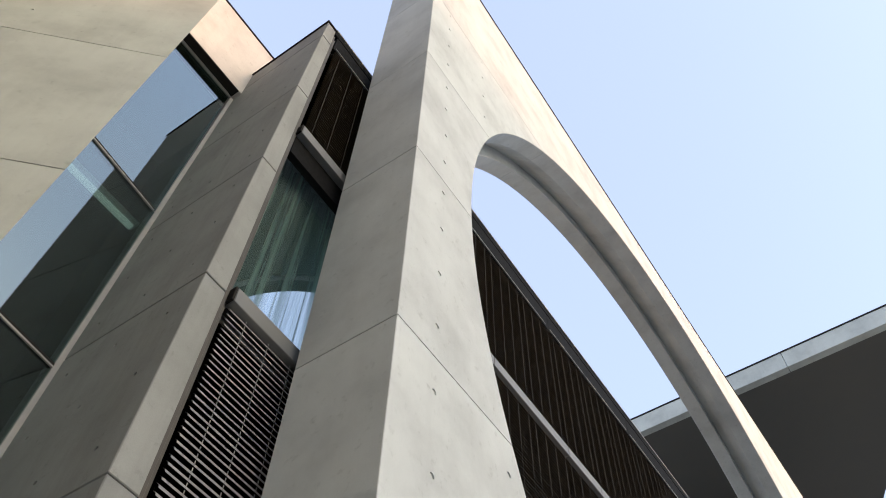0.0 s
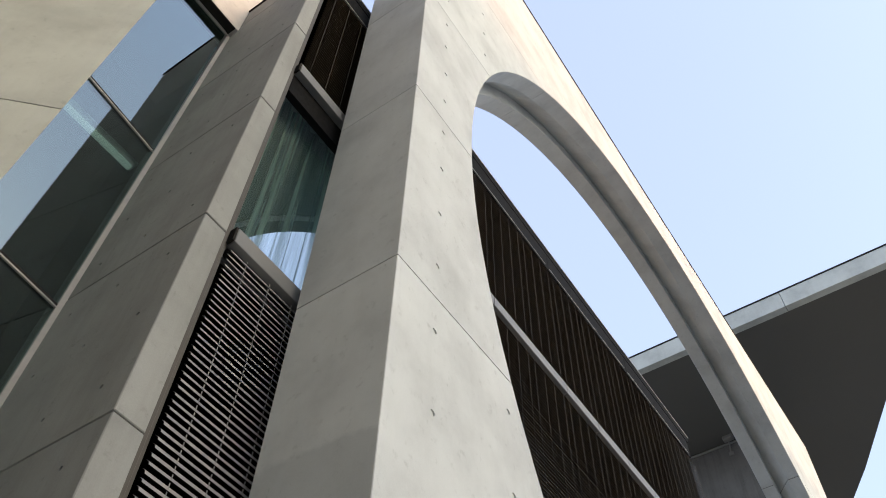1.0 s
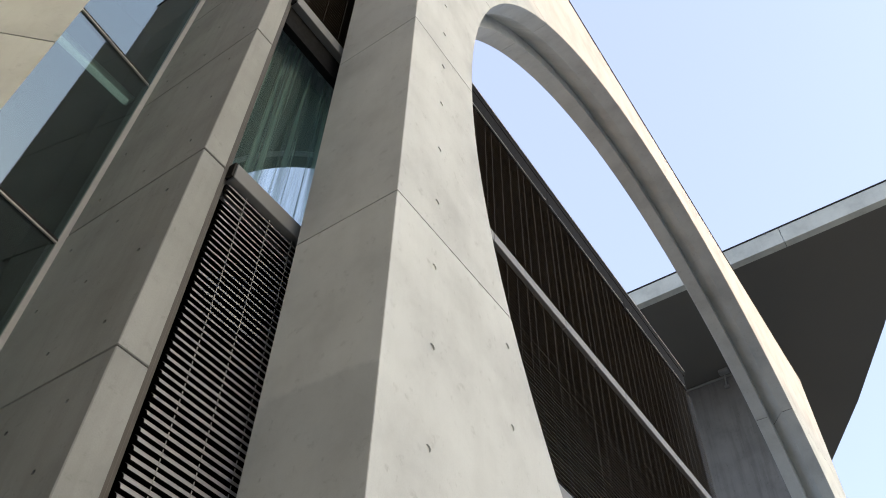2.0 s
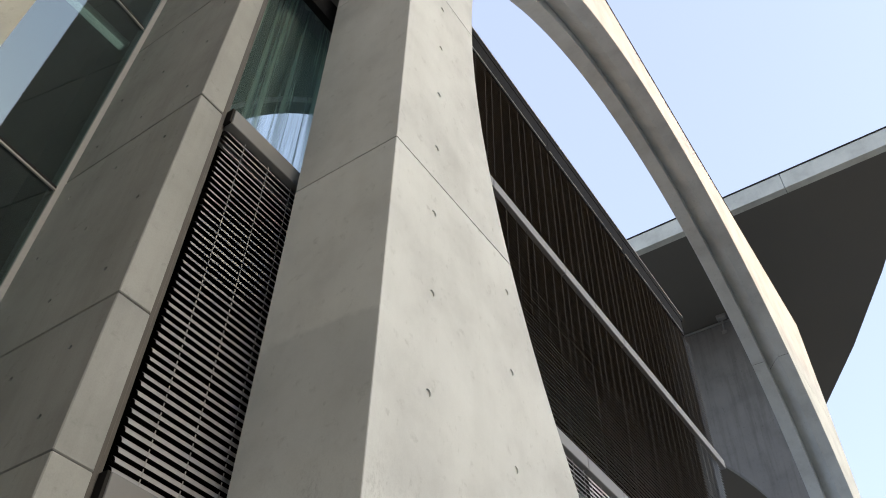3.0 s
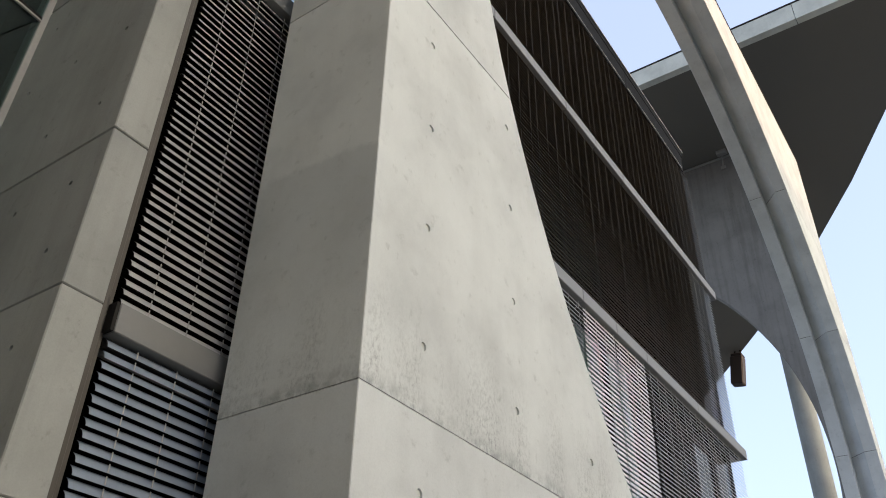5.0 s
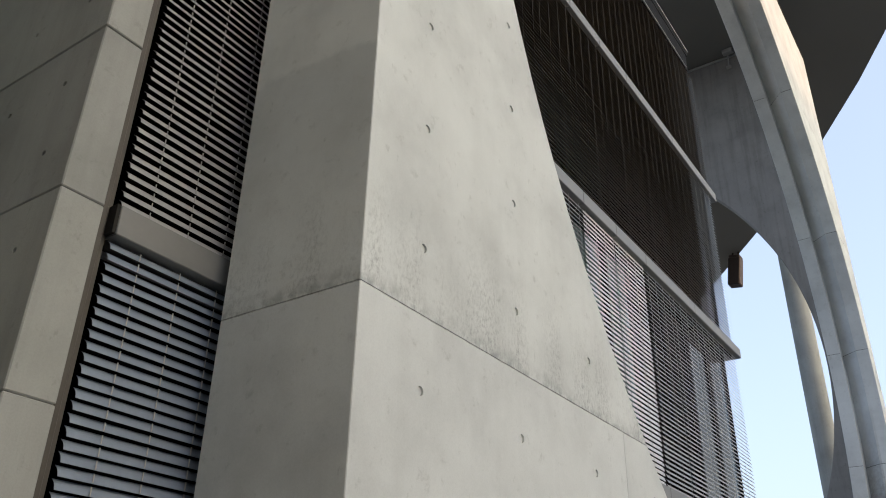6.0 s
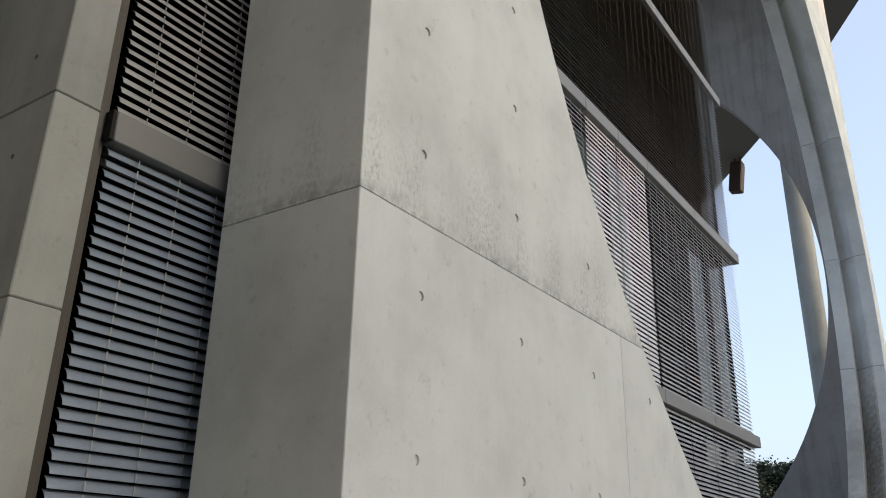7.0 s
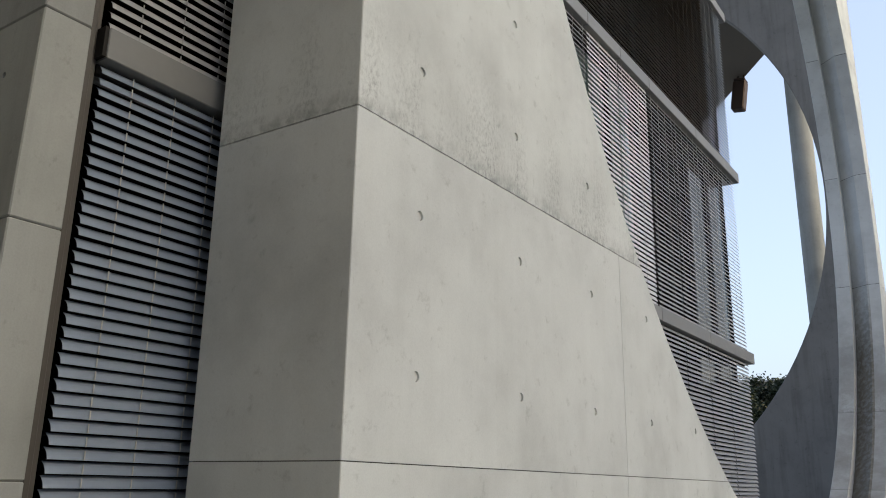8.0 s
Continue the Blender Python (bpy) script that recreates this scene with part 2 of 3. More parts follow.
GLASS = pane_glass("window_glass", 0.10, (0.80, 0.92, 0.86))
MIRROR_GLASS = pane_glass("coated_glass", 0.17, (0.50, 0.62, 0.58))
MIRROR_CURTAIN = pane_glass("curtain_window_glass", 0.03, (0.95, 0.99, 0.965), 7.5)
DARK_GLASS = pane_glass("dark_glass", 0.02, (0.45, 0.42, 0.38), 8.0)
SOFFIT = plain("dark_soffit", (0.118, 0.113, 0.097), 0.85, 0.0, 0.08, 0.6)
RUST = plain("rust_brown_case", (0.024, 0.016, 0.014), 0.7, 0.0, 0.25, 3.0)
PAVING = plain("grey_stone_paving", (0.275, 0.268, 0.235), 0.85, 0.0, 0.15, 0.8)
BOUNCE_STONE = plain("warm_bounce_stone", (0.49, 0.44, 0.355), 0.85, 0.0, 0.12, 0.7)
BOUNCE_GRAVEL = plain("warm_bounce_gravel", (0.62, 0.46, 0.30), 0.95, 0.0, 0.2, 9.0)
LEAF = plain("dark_green_leaves", (0.022, 0.036, 0.016), 0.7, 0.0, 0.4, 1.2)
GLOW = bpy.data.materials.new("tube_glow")
GLOW.use_nodes = True
GLOW.node_tree.nodes["Principled BSDF"].inputs["Emission Color"].default_value = (1.0, 0.96, 0.9, 1)
GLOW.node_tree.nodes["Principled BSDF"].inputs["Emission Strength"].default_value = 0.12
BARK = plain("tree_bark", (0.09, 0.07, 0.05), 0.9)


# ---------------------------------------------------------------- mesh helpers
def mesh_of(name, bm, material, smooth=False):
    bmesh.ops.recalc_face_normals(bm, faces=bm.faces[:])
    me = bpy.data.meshes.new(name)
    bm.to_mesh(me)
    bm.free()
    if smooth:
        me.polygons.foreach_set("use_smooth", [True] * len(me.polygons))
    me.materials.append(material)
    return me


def part(name, bm, material, parent, label="", smooth=False):
    ob = new(name, mesh_of(name, bm, material, smooth))
    ob.parent = parent
    return tagged(ob, label)


def thing(name, at=(0, 0, 0), label="", category="", group="", kind=""):
    ob = new(name)
    ob.location = at
    ob.empty_display_size = 0.2
    bpy.context.view_layer.update()
    return tagged(ob, label, category, group, kind)


def box(x0, x1, y0, y1, z0, z1, bevel=0.0, bm=None):
    bm = bm or bmesh.new()
    r = bmesh.ops.create_cube(bm, size=1.0)
    for v in r["verts"]:
        v.co = Vector((x0 + (v.co.x + 0.5) * (x1 - x0), y0 + (v.co.y + 0.5) * (y1 - y0), z0 + (v.co.z + 0.5) * (z1 - z0)))
    if bevel:
        edges = {e for v in r["verts"] for e in v.link_edges}
        bmesh.ops.bevel(bm, geom=list(edges), offset=bevel, segments=1, affect="EDGES")
    return bm


def prism(points, z0, z1):
    bm = bmesh.new()
    lo = [bm.verts.new((x, y, z0)) for x, y in points]
    hi = [bm.verts.new((x, y, z1)) for x, y in points]
    bm.faces.new(lo)
    bm.faces.new(hi)
    for i in range(len(points)):
        j = (i + 1) % len(points)
        bm.faces.new((lo[i], lo[j], hi[j], hi[i]))
    return bm


def tube(a, b, r0, r1=None, n=12, bm=None):
    bm = bm or bmesh.new()
    a, b = Vector(a), Vector(b)
    q = (b - a).to_track_quat("Z", "Y")
    rings = []
    for c, r in ((a, r0), (b, r0 if r1 is None else r1)):
        rings.append([bm.verts.new(c + q @ Vector((r * math.cos(2 * math.pi * i / n), r * math.sin(2 * math.pi * i / n), 0))) for i in range(n)])
    for i in range(n):
        j = (i + 1) % n
        bm.faces.new((rings[0][i], rings[0][j], rings[1][j], rings[1][i]))
    bm.faces.new(rings[0])
    bm.faces.new(rings[1])
    return bm


def cut(bm, low, high, axis=2):
    """Keep what lies between two planes across an axis, closed again by caps."""
    for v, way in ((low, -1), (high, 1)):
        g = bm.verts[:] + bm.edges[:] + bm.faces[:]
        co, no = Vector((0, 0, 0)), Vector((0, 0, 0))
        co[axis], no[axis] = v, way
        bmesh.ops.bisect_plane(bm, geom=g, dist=1e-5, plane_co=co, plane_no=no, clear_outer=True)
        rim = [e for e in bm.edges if e.is_boundary]
        if rim:
            bmesh.ops.edgeloop_fill(bm, edges=rim)
    return bm


def drill(ob, holes, way, radius=0.033, depth=0.0135):
    """Conical tie holes sunk into a concrete panel."""
    if not holes:
        return
    bm = bmesh.new()
    for h in holes:
        h, w = Vector(h), Vector(way)
        tube(h + w * 0.004, h - w * depth, radius, radius * 0.9, 16, bm)
    tool = new("drill", mesh_of("drill", bm, MORTAR))
    mod = ob.modifiers.new("holes", "BOOLEAN")
    mod.operation, mod.object, mod.solver = "DIFFERENCE", tool, "EXACT"
    deps = bpy.context.evaluated_depsgraph_get()
    me = bpy.data.meshes.new_from_object(ob.evaluated_get(deps))
    ob.modifiers.remove(mod)
    ob.data = me
    bpy.data.objects.remove(tool)


# ---------------------------------------------------------------- ground
ground = new("ground", mesh_of("ground", prism([(-900, -900), (900, -900), (900, 900), (-900, 900)], -0.4, 0.0), PAVING))
tagged(ground, "grey stone paving of an open plaza", "ground", kind="structure")

# ---------------------------------------------------------------- round-opening blade wall
CY, CZ = 12.05, 11.21
Y_FAR, Z_TOP, THICK = 24.9, 23.4, 1.21


def oval(a):
    """Radius of the slightly oval opening at an angle."""
    return 11.119 + 0.592 * math.cos(a) - 0.434 * math.sin(a) + 0.246 * math.cos(2 * a) - 0.34 * math.sin(2 * a)



def ring_wall(cy, cz, r, y0, y1, z0, z1, profile, outer, steps=150):
    """A slab with a round opening: one strip of quads round the opening. Points of the profile: x, and the radius added there."""
    angles = [2 * math.pi * i / steps for i in range(steps)]
    angles += [math.atan2(z - cz, y - cy) % (2 * math.pi) for y in (y0, y1) for z in (z0, z1)]
    bm = bmesh.new()
    rows = []
    for a in sorted(set(round(v, 5) for v in angles)):
        c, s = math.cos(a), math.sin(a)
        edge = min((y1 - cy) / c if c > 1e-6 else (y0 - cy) / c if c < -1e-6 else 1e9,
                   (z1 - cz) / s if s > 1e-6 else (z0 - cz) / s if s < -1e-6 else 1e9)
        ra = r(a) if callable(r) else r
        row = [bm.verts.new((x, cy + c * (ra + g), cz + s * (ra + g))) for x, g in profile]
        row += [bm.verts.new((x, cy + c * (edge - g), cz + s * (edge - g))) for x, g in outer]
        rows.append(row)
    n = len(rows[0])
    for i in range(len(rows)):
        p, q = rows[i], rows[(i + 1) % len(rows)]
        for k in range(n):
            l = (k + 1) % n
            bm.faces.new((p[k], p[l], q[l], q[k]))
    return bm


def blade_mesh(inset=0.0):
    i = inset
    prof = [(-i, 0.008 + i), (-0.008 - i, i), (-0.36 + i, i), (-0.372 + i, 0.015 + i), (-0.60, 0.18 + i), (-0.80 - i, 0.34 + i), (-0.81 - i, i), (-THICK + 0.012 + i, i), (-THICK + i, 0.012 + i)]
    out = [(-THICK + i, 0.012 + i), (-THICK + 0.012 + i, i), (-0.006 - i, i), (-i, 0.006 + i)]
    return ring_wall(CY, CZ, oval, 0.0, Y_FAR, -0.35, Z_TOP, prof, out)


blade = thing("wall_blade", (0, 0, 0), "tall pale fair-faced concrete blade wall with a huge round opening", "wall", kind="structure")
JOINTS = [-0.34, 1.73, 3.76, 7.66, 11.24, 14.92, 18.7, Z_TOP + 0.01]
HOLES = [(y, z) for z in (0.55, 1.22, 2.24, 3.25) for y in (0.64, 1.92, 3.19, 4.48, 5.78)]
HOLES += [(y, z) for z in (4.25, 5.24, 6.23) for y in (0.63, 1.88, 3.18)] + [(1.86, 7.2)] + [(0.61, z) for z in (7.19, 8.15, 9.08, 10.02, 10.92, 11.80, 12.67)]
HOLES += [(y, z) for z in (13.6, 14.5, 15.6, 16.6, 17.6, 18.5) for y in (0.58, 1.75)]
HOLES = [(y, z) for y, z in HOLES if math.hypot(y - CY, z - CZ) > oval(math.atan2(z - CZ, y - CY)) + 0.12]
for z0, z1 in zip(JOINTS, JOINTS[1:]):
    spans = [(-1, 3.84), (3.84, 40)] if z1 < 4 else [(-1, 40)]
    for y0, y1 in spans:
        bm = cut(blade_mesh(), z0 + (0.008 if z0 > 7 else 0.003), z1 - (0.008 if z1 > 7 else 0.003))
        if len(spans) > 1:
            cut(bm, y0 + 0.003, y1 - 0.003, 1)
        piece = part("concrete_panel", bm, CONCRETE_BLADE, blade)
        drill(piece, [(0, y, z) for y, z in HOLES if z0 + 0.1 < z < z1 - 0.1 and y0 < y < y1], (1, 0, 0))
part("joint_filling", blade_mesh(0.016), MORTAR, blade)
part("coping", box(-THICK - 0.02, 0.022, -0.022, Y_FAR + 0.02, Z_TOP + 0.002, Z_TOP + 0.05, 0.004), DARK, blade, "dark metal coping along the wall top")

# ---------------------------------------------------------------- fin beside the facade, splayed fin
fin = thing("wall_fin", (0, 0, 0), "slim projecting concrete fin with cast joints, warm near the roof", "wall", kind="structure")
FIN_J = [-0.3, 1.6, 2.95, 4.22, 5.48, 7.93, 10.40, 12.74, 15.08, 15.78]


def fin_side(z):
    """The fin grows wider towards the ground on its open side."""
    return -1.143 - 0.0079 * (15.0 - z)


def tapered(x0, x1, y1, z0, z1, inset=0.0, bevel=0.0):
    bm = box(x0, x1, y1 - 1.0, y1, z0, z1)
    for v in bm.verts:
        if v.co.y < y1 - 0.01:
            v.co.y = fin_side(v.co.z) + inset
    if bevel:
        bmesh.ops.bevel(bm, geom=bm.edges[:], offset=bevel, segments=1, affect="EDGES")
    return bm


for z0, z1 in zip(FIN_J, FIN_J[1:]):
    gap = 0.0025 if z1 < 6 else 0.0095
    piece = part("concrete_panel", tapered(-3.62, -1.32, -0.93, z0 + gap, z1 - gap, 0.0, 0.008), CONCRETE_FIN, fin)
    if z1 - z0 > 1:
        rows = (0.35, z1 - z0 - 0.35) if z1 - z0 < 2 else (0.4, (z1 - z0) / 2, z1 - z0 - 0.4)
        drill(piece, [(x, fin_side(z0 + dz), z0 + dz) for x in (-1.65, -2.3, -2.95) for dz in rows], (0, -1, 0), 0.02, 0.025)
part("joint_filling", tapered(-3.62, -1.336, -0.946, -0.3, 15.76, 0.016), MORTAR, fin)

part("coping", box(-3.60, -1.30, fin_side(15.8) - 0.022, -0.92, 15.79, 15.83, 0.004), DARK, fin, "dark metal coping on the fin")

splay = thing("wall_splay", (0, 0, 0), "broad pale concrete wall standing askew to the glass", "wall", kind="structure")
E0, D0, N0 = Vector((-2.5, -2.5)), Vector((-0.7071, -0.7071)), Vector((-0.7071, 0.7071))
SPLAY_J = [-0.3, 1.6, 5.4, 9.16, 12.59, 16.4]
for z0, z1 in zip(SPLAY_J, SPLAY_J[1:]):
    pts = [E0, E0 + D0 * 9.0, E0 + D0 * 9.0 + Vector((-1.5, 0)), Vector((-3.44, E0.y - 0.004))]
    piece = part("concrete_panel", prism(pts, z0 + 0.011, z1 - 0.011), CONCRETE, splay)
    drill(piece, [(*(E0 + D0 * s), z0 + dz) for s in (2.16, 4.0) for dz in (0.83, 2.6) if z0 > 1], (0.7071, -0.7071, 0), 0.022, 0.025)
part("joint_filling", prism([E0 + D0 * 0.04 + N0 * 0.016, E0 + D0 * 8.9 + N0 * 0.016, E0 + D0 * 8.9 + Vector((-1.3, 0)), Vector((-3.40, E0.y - 0.03))], -0.3, 16.35), MORTAR, splay)

# ---------------------------------------------------------------- office block behind the blade
X_FACE = -1.32
Y_END = 13.3
LEVELS = [0.35, 4.19, 8.04, 11.89, 15.73]
for n, (x0, y0, y1, z0, z1) in enumerate(((-2.72, 1.62, 9.5, -0.3, 15.6), (-5.0, -0.9, 1.6, -0.3, 8.0), (-2.72, -0.9, 1.6, 11.95, 15.6))):
    core = new("wall_core_%d" % (n + 1), mesh_of("wall_core", box(x0, -2.6, y0, y1, z0, z1), BLACK))
    tagged(core, "dark rooms of the office block behind its windows", "wall", kind="structure")
roof = new("roof", mesh_of("roof", box(-4.3, -1.37, -0.9, Y_END + 0.1, 15.845, 15.985, 0.01), ROOF_BLACK))
tagged(roof, "thin dark metal roof edge of the office block", "roof", kind="structure")
# gravel out of view, added to throw warm light up into the arch
for n, (x0, y0, y1) in enumerate(((-2.5, -0.9, 8.0), (-14.0, 8.003, Y_END + 0.05))):
    gravel = new("roof_gravel_%d" % (n + 1), mesh_of("roof_bounce", box(x0, -1.47, y0, y1, 15.987, 16.01), BOUNCE_GRAVEL))
    tagged(gravel, "unseen pale gravel bed added to bounce warm light into the arch", "roof", kind="structure")
flashing = new("trim_roof", mesh_of("trim_roof", box(-1.46, -1.345, -0.9, Y_END + 0.12, 15.99, 16.03, 0.004), FRAME))
tagged(flashing, "thin grey metal flashing along the roof edge", "trim", kind="structure")
attic = new("wall_attic", mesh_of("wall_attic", box(-3.5, -3.05, -2.95, -0.93, 14.92, 17.09, 0.01), CONCRETE_SUNLIT))
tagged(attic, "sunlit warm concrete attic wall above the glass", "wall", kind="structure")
attic_cap = new("trim_attic", mesh_of("trim_attic", box(-3.5, -3.03, -2.95, -0.93, 17.093, 17.13, 0.004), DARK))
tagged(attic_cap, "thin dark metal cap on the attic wall", "trim", kind="structure")


def transom(y0, y1, z, cuts, name="transom"):
    t = thing(name, (0, 0, 0), "grey metal floor band with panel joints across the facade", "trim", kind="structure")
    marks = [y0] + [c for c in cuts if y0 < c < y1] + [y1]
    for a, b in zip(marks, marks[1:]):
        part("cover_panel", box(X_FACE - 0.62, X_FACE, a + 0.008, b - 0.008, z - 0.11, z + 0.10, 0.006), ALU, t)
    part("end_cap", box(X_FACE - 0.60, X_FACE - 0.004, y0 - 0.022, y0 + 0.0035, z - 0.106, z + 0.096), DARK, t)
    return t


BAYS = [1.6, 2.78, 3.96, 5.14, 6.32, 7.48, 8.67, 9.85, 11.03, 12.2, Y_END]
for z in LEVELS[1:4]:
    transom(-0.82, Y_END + 0.55, z, [1.6, 3.96, 6.32, 7.48, 8.67, 11.03])
transom(-0.82, Y_END + 0.55, LEVELS[0], [1.6, 3.96, 6.32, 8.67, 11.03])

SLAT_W, PITCH = 0.080, 0.0735


def slat_mesh(width, tilt, lacquer):
    bm = bmesh.new()
    n = 5
    rows = []
    for i in range(n):
        u = (i / (n - 1) - 0.5) * SLAT_W
        h = 0.010 * (1 - (2 * u / SLAT_W) ** 2)
        c, s = math.cos(tilt), math.sin(tilt)
        rows.append([(u * c + h * s, y, -u * s + h * c) for y in (-width / 2, width / 2)])
    top = [[bm.verts.new((x, y, z)) for x, y, z in r] for r in rows]
    low = [[bm.verts.new((x, y, z - 0.0015)) for x, y, z in r] for r in rows]
    for i in range(n - 1):
        bm.faces.new((top[i][0], top[i + 1][0], top[i + 1][1], top[i][1]))
        bm.faces.new((low[i][0], low[i][1], low[i + 1][1], low[i + 1][0]))
    for i in (0, n - 1):
        bm.faces.new((top[i][0], top[i][1], low[i][1], low[i][0]))
    return mesh_of("slat", bm, lacquer)


SLATS = {}


def blind(y0, y1, z0, z1, tilt, label, group, lacquer=SLAT, shift=0.0):
    """An outside slatted blind: head rail, slats, tapes."""
    b = thing("venetian_blind", (X_FACE - 0.072, (y0 + y1) / 2, z0), label, "blind", group)
    w = y1 - y0
    key = (round(w, 3), tilt, lacquer.name)
    if key not in SLATS:
        SLATS[key] = slat_mesh(w, tilt, lacquer)
    n = int((z1 - z0 + 0.03) / PITCH)
    for i in range(n):
        s = new("slat", SLATS[key])
        s.parent = b
        s.location = (random.uniform(-0.002, 0.002), 0, 0.03 + i * PITCH + random.uniform(-0.002, 0.002))
        s.rotation_euler = (random.uniform(-0.003, 0.003), random.uniform(-0.04, 0.04), 0)
    part("head_rail", box(-0.09, -0.045, -w / 2, w / 2, z1 - z0 - 0.06, z1 - z0 + 0.005, 0.004), DARK, b)
    for y in (-0.48, -0.16, 0.16, 0.48):
        y += shift
        bm = bmesh.new()
        for i in range(n):
            z = 0.03 + i * PITCH
            box(0.030, 0.033, y - 0.004, y + 0.004, z - 0.034, z + 0.018, 0.0, bm)
        part("ladder_tape", bm, CORD_DIM if lacquer is SLAT_DARK else CORD, b)
    return b


def window_bay(name, y0, y1, z0, z1, glass, frame_mat=FRAME):
    w = thing(name, (0, 0, 0), "tall office window with slim grey frame", "window", kind="structure")
    x = X_FACE - 0.26
    for a, b in ((y0, y0 + 0.045), (y1 - 0.045, y1)):
        part("mullion", box(x - 0.05, x + 0.05, a, b, z0, z1, 0.004), frame_mat, w)
    for a, b in ((z0, z0 + 0.06), (z1 - 0.06, z1)):
        part("rail", box(x - 0.05, x + 0.05, y0 + 0.046, y1 - 0.046, a, b, 0.004), frame_mat, w)
    p = part("pane", box(x - 0.012, x + 0.012, y0 + 0.046, y1 - 0.046, z0 + 0.061, z1 - 0.061), glass, w)
    p.visible_shadow = False
    return w


def curtain(y0, y1, z0, z1, x, material, label, fold=0.16, deep=0.035):
    bm = bmesh.new()
    n = max(8, int((y1 - y0) / fold * 8))
    lo, hi = [], []
    for i in range(n + 1):
        y = y0 + (y1 - y0) * i / n
        ph = 2 * math.pi * (y - y0) / fold
        d = deep * (math.sin(ph) + 0.4 * math.sin(ph * 0.37 + 1.3))
        lo.append(bm.verts.new((x + d, y, z0)))
        hi.append(bm.verts.new((x + d * 0.4, y + 0.01 * math.sin(ph * 0.5), z1)))
    for i in range(n):
        bm.faces.new((lo[i], lo[i + 1], hi[i + 1], hi[i]))
    ob = new("curtain", mesh_of("curtain", bm, material, True))
    return tagged(ob, label, "curtain")


# left bay between fin and blade
LEFT = (-0.80, 1.55)
for k, (z0, z1) in enumerate(zip(LEVELS, LEVELS[1:])):
    window_bay("window_%d" % (k + 1), LEFT[0], LEFT[1], z0 + 0.11, z1 - 0.12, MIRROR_CURTAIN if k == 2 else DARK_GLASS)
blind(-0.80, 0.43, LEVELS[0] + 0.12, LEVELS[1] - 0.115, 0.96, "silver slatted blind with open slats outside a window, coloured blue-grey as if shaded", "blinds on the facade", SLAT_BLUE_SHADE, 0.08)
blind(-0.79, 0.43, LEVELS[1] + 0.12, LEVELS[2] - 0.115, 0.92, "silver slatted blind with open slats outside a window", "blinds on the facade", SLAT_SHADE, 0.08)
blind(-0.755, 0.43, LEVELS[3] + 0.12, LEVELS[4] - 0.44, 0.75, "dark bronze slatted blind closed over a window", "dark blinds on the facade", SLAT_DARK)
# corner room; its round ceiling opening is added to show a bright sky arc
ARC_MID = Vector((-4.37, 2.98))


def sky_arc(r, a0, a1, n=40):
    return [ARC_MID + r * Vector((math.cos(a0 + (a1 - a0) * i / n), math.sin(a0 + (a1 - a0) * i / n))) for i in range(n + 1)]


# unseen white floor, added to bounce light onto the curtain
deck = new("floor", mesh_of("floor", box(-5.0, -1.96, -0.88, 1.58, 8.005, 8.05), WHITE_CLOTH))
tagged(deck, "unseen white floor added to bounce light into the office room", "floor", kind="structure")
rim = [(-1.96, -0.88), (-5.0, -0.88)] + [tuple(p) for p in sky_arc(2.2, -1.861, 0.0)] + [(-1.96, 2.98)]
deck = new("ceiling", mesh_of("ceiling", prism(rim, 11.885, 11.945), DIM_CEILING))
tagged(deck, "grey plaster ceiling cut by an added round opening to the sky", "ceiling", kind="structure")
ring = new("trim_sky_arc", mesh_of("trim_sky_arc", prism([tuple(p) for p in sky_arc(2.42, -1.80, 0.0)] + [tuple(p) for p in reversed(sky_arc(2.50, -1.80, 0.0))], 11.86, 11.884), LIGHTFRAME))
tagged(ring, "pale curved strip round the added ceiling opening", "trim", kind="structure")
side_wall = new("wall_partition", mesh_of("wall_partition", box(-14.0, -3.63, -0.93, -0.905, -0.3, 15.6), BLACK))
tagged(side_wall, "dark partition between two office rooms", "wall", kind="structure")
lintel = new("trim_lintel", mesh_of("trim_lintel", box(X_FACE - 0.205, X_FACE - 0.10, -0.81, 1.5, 11.325, 11.775, 0.004), ROOF_BLACK))
tagged(lintel, "black blind box over the curtain window", "trim", kind="structure")
curtain(-0.75, 1.5, LEVELS[2] + 0.103, LEVELS[3] - 0.05, X_FACE - 0.43, CURTAIN, "sheer pale green curtain hanging behind window glass", 0.19, 0.075)
jamb = thing("trim_jamb", (0, 0, 0), "grey metal jamb with dark seams between concrete fin and window", "trim", kind="structure")
part("outer_leaf", box(X_FACE - 0.3, X_FACE - 0.05, -0.912, -0.872, 0.0, 15.7, 0.004), JAMB, jamb)
part("inner_leaf", box(X_FACE - 0.3, X_FACE - 0.09, -0.864, -0.822, 0.0, 15.7, 0.004), JAMB, jamb)
part("backing", box(X_FACE - 0.3, X_FACE - 0.19, -0.928, -0.815, 0.0, 15.7), BLACK, jamb)
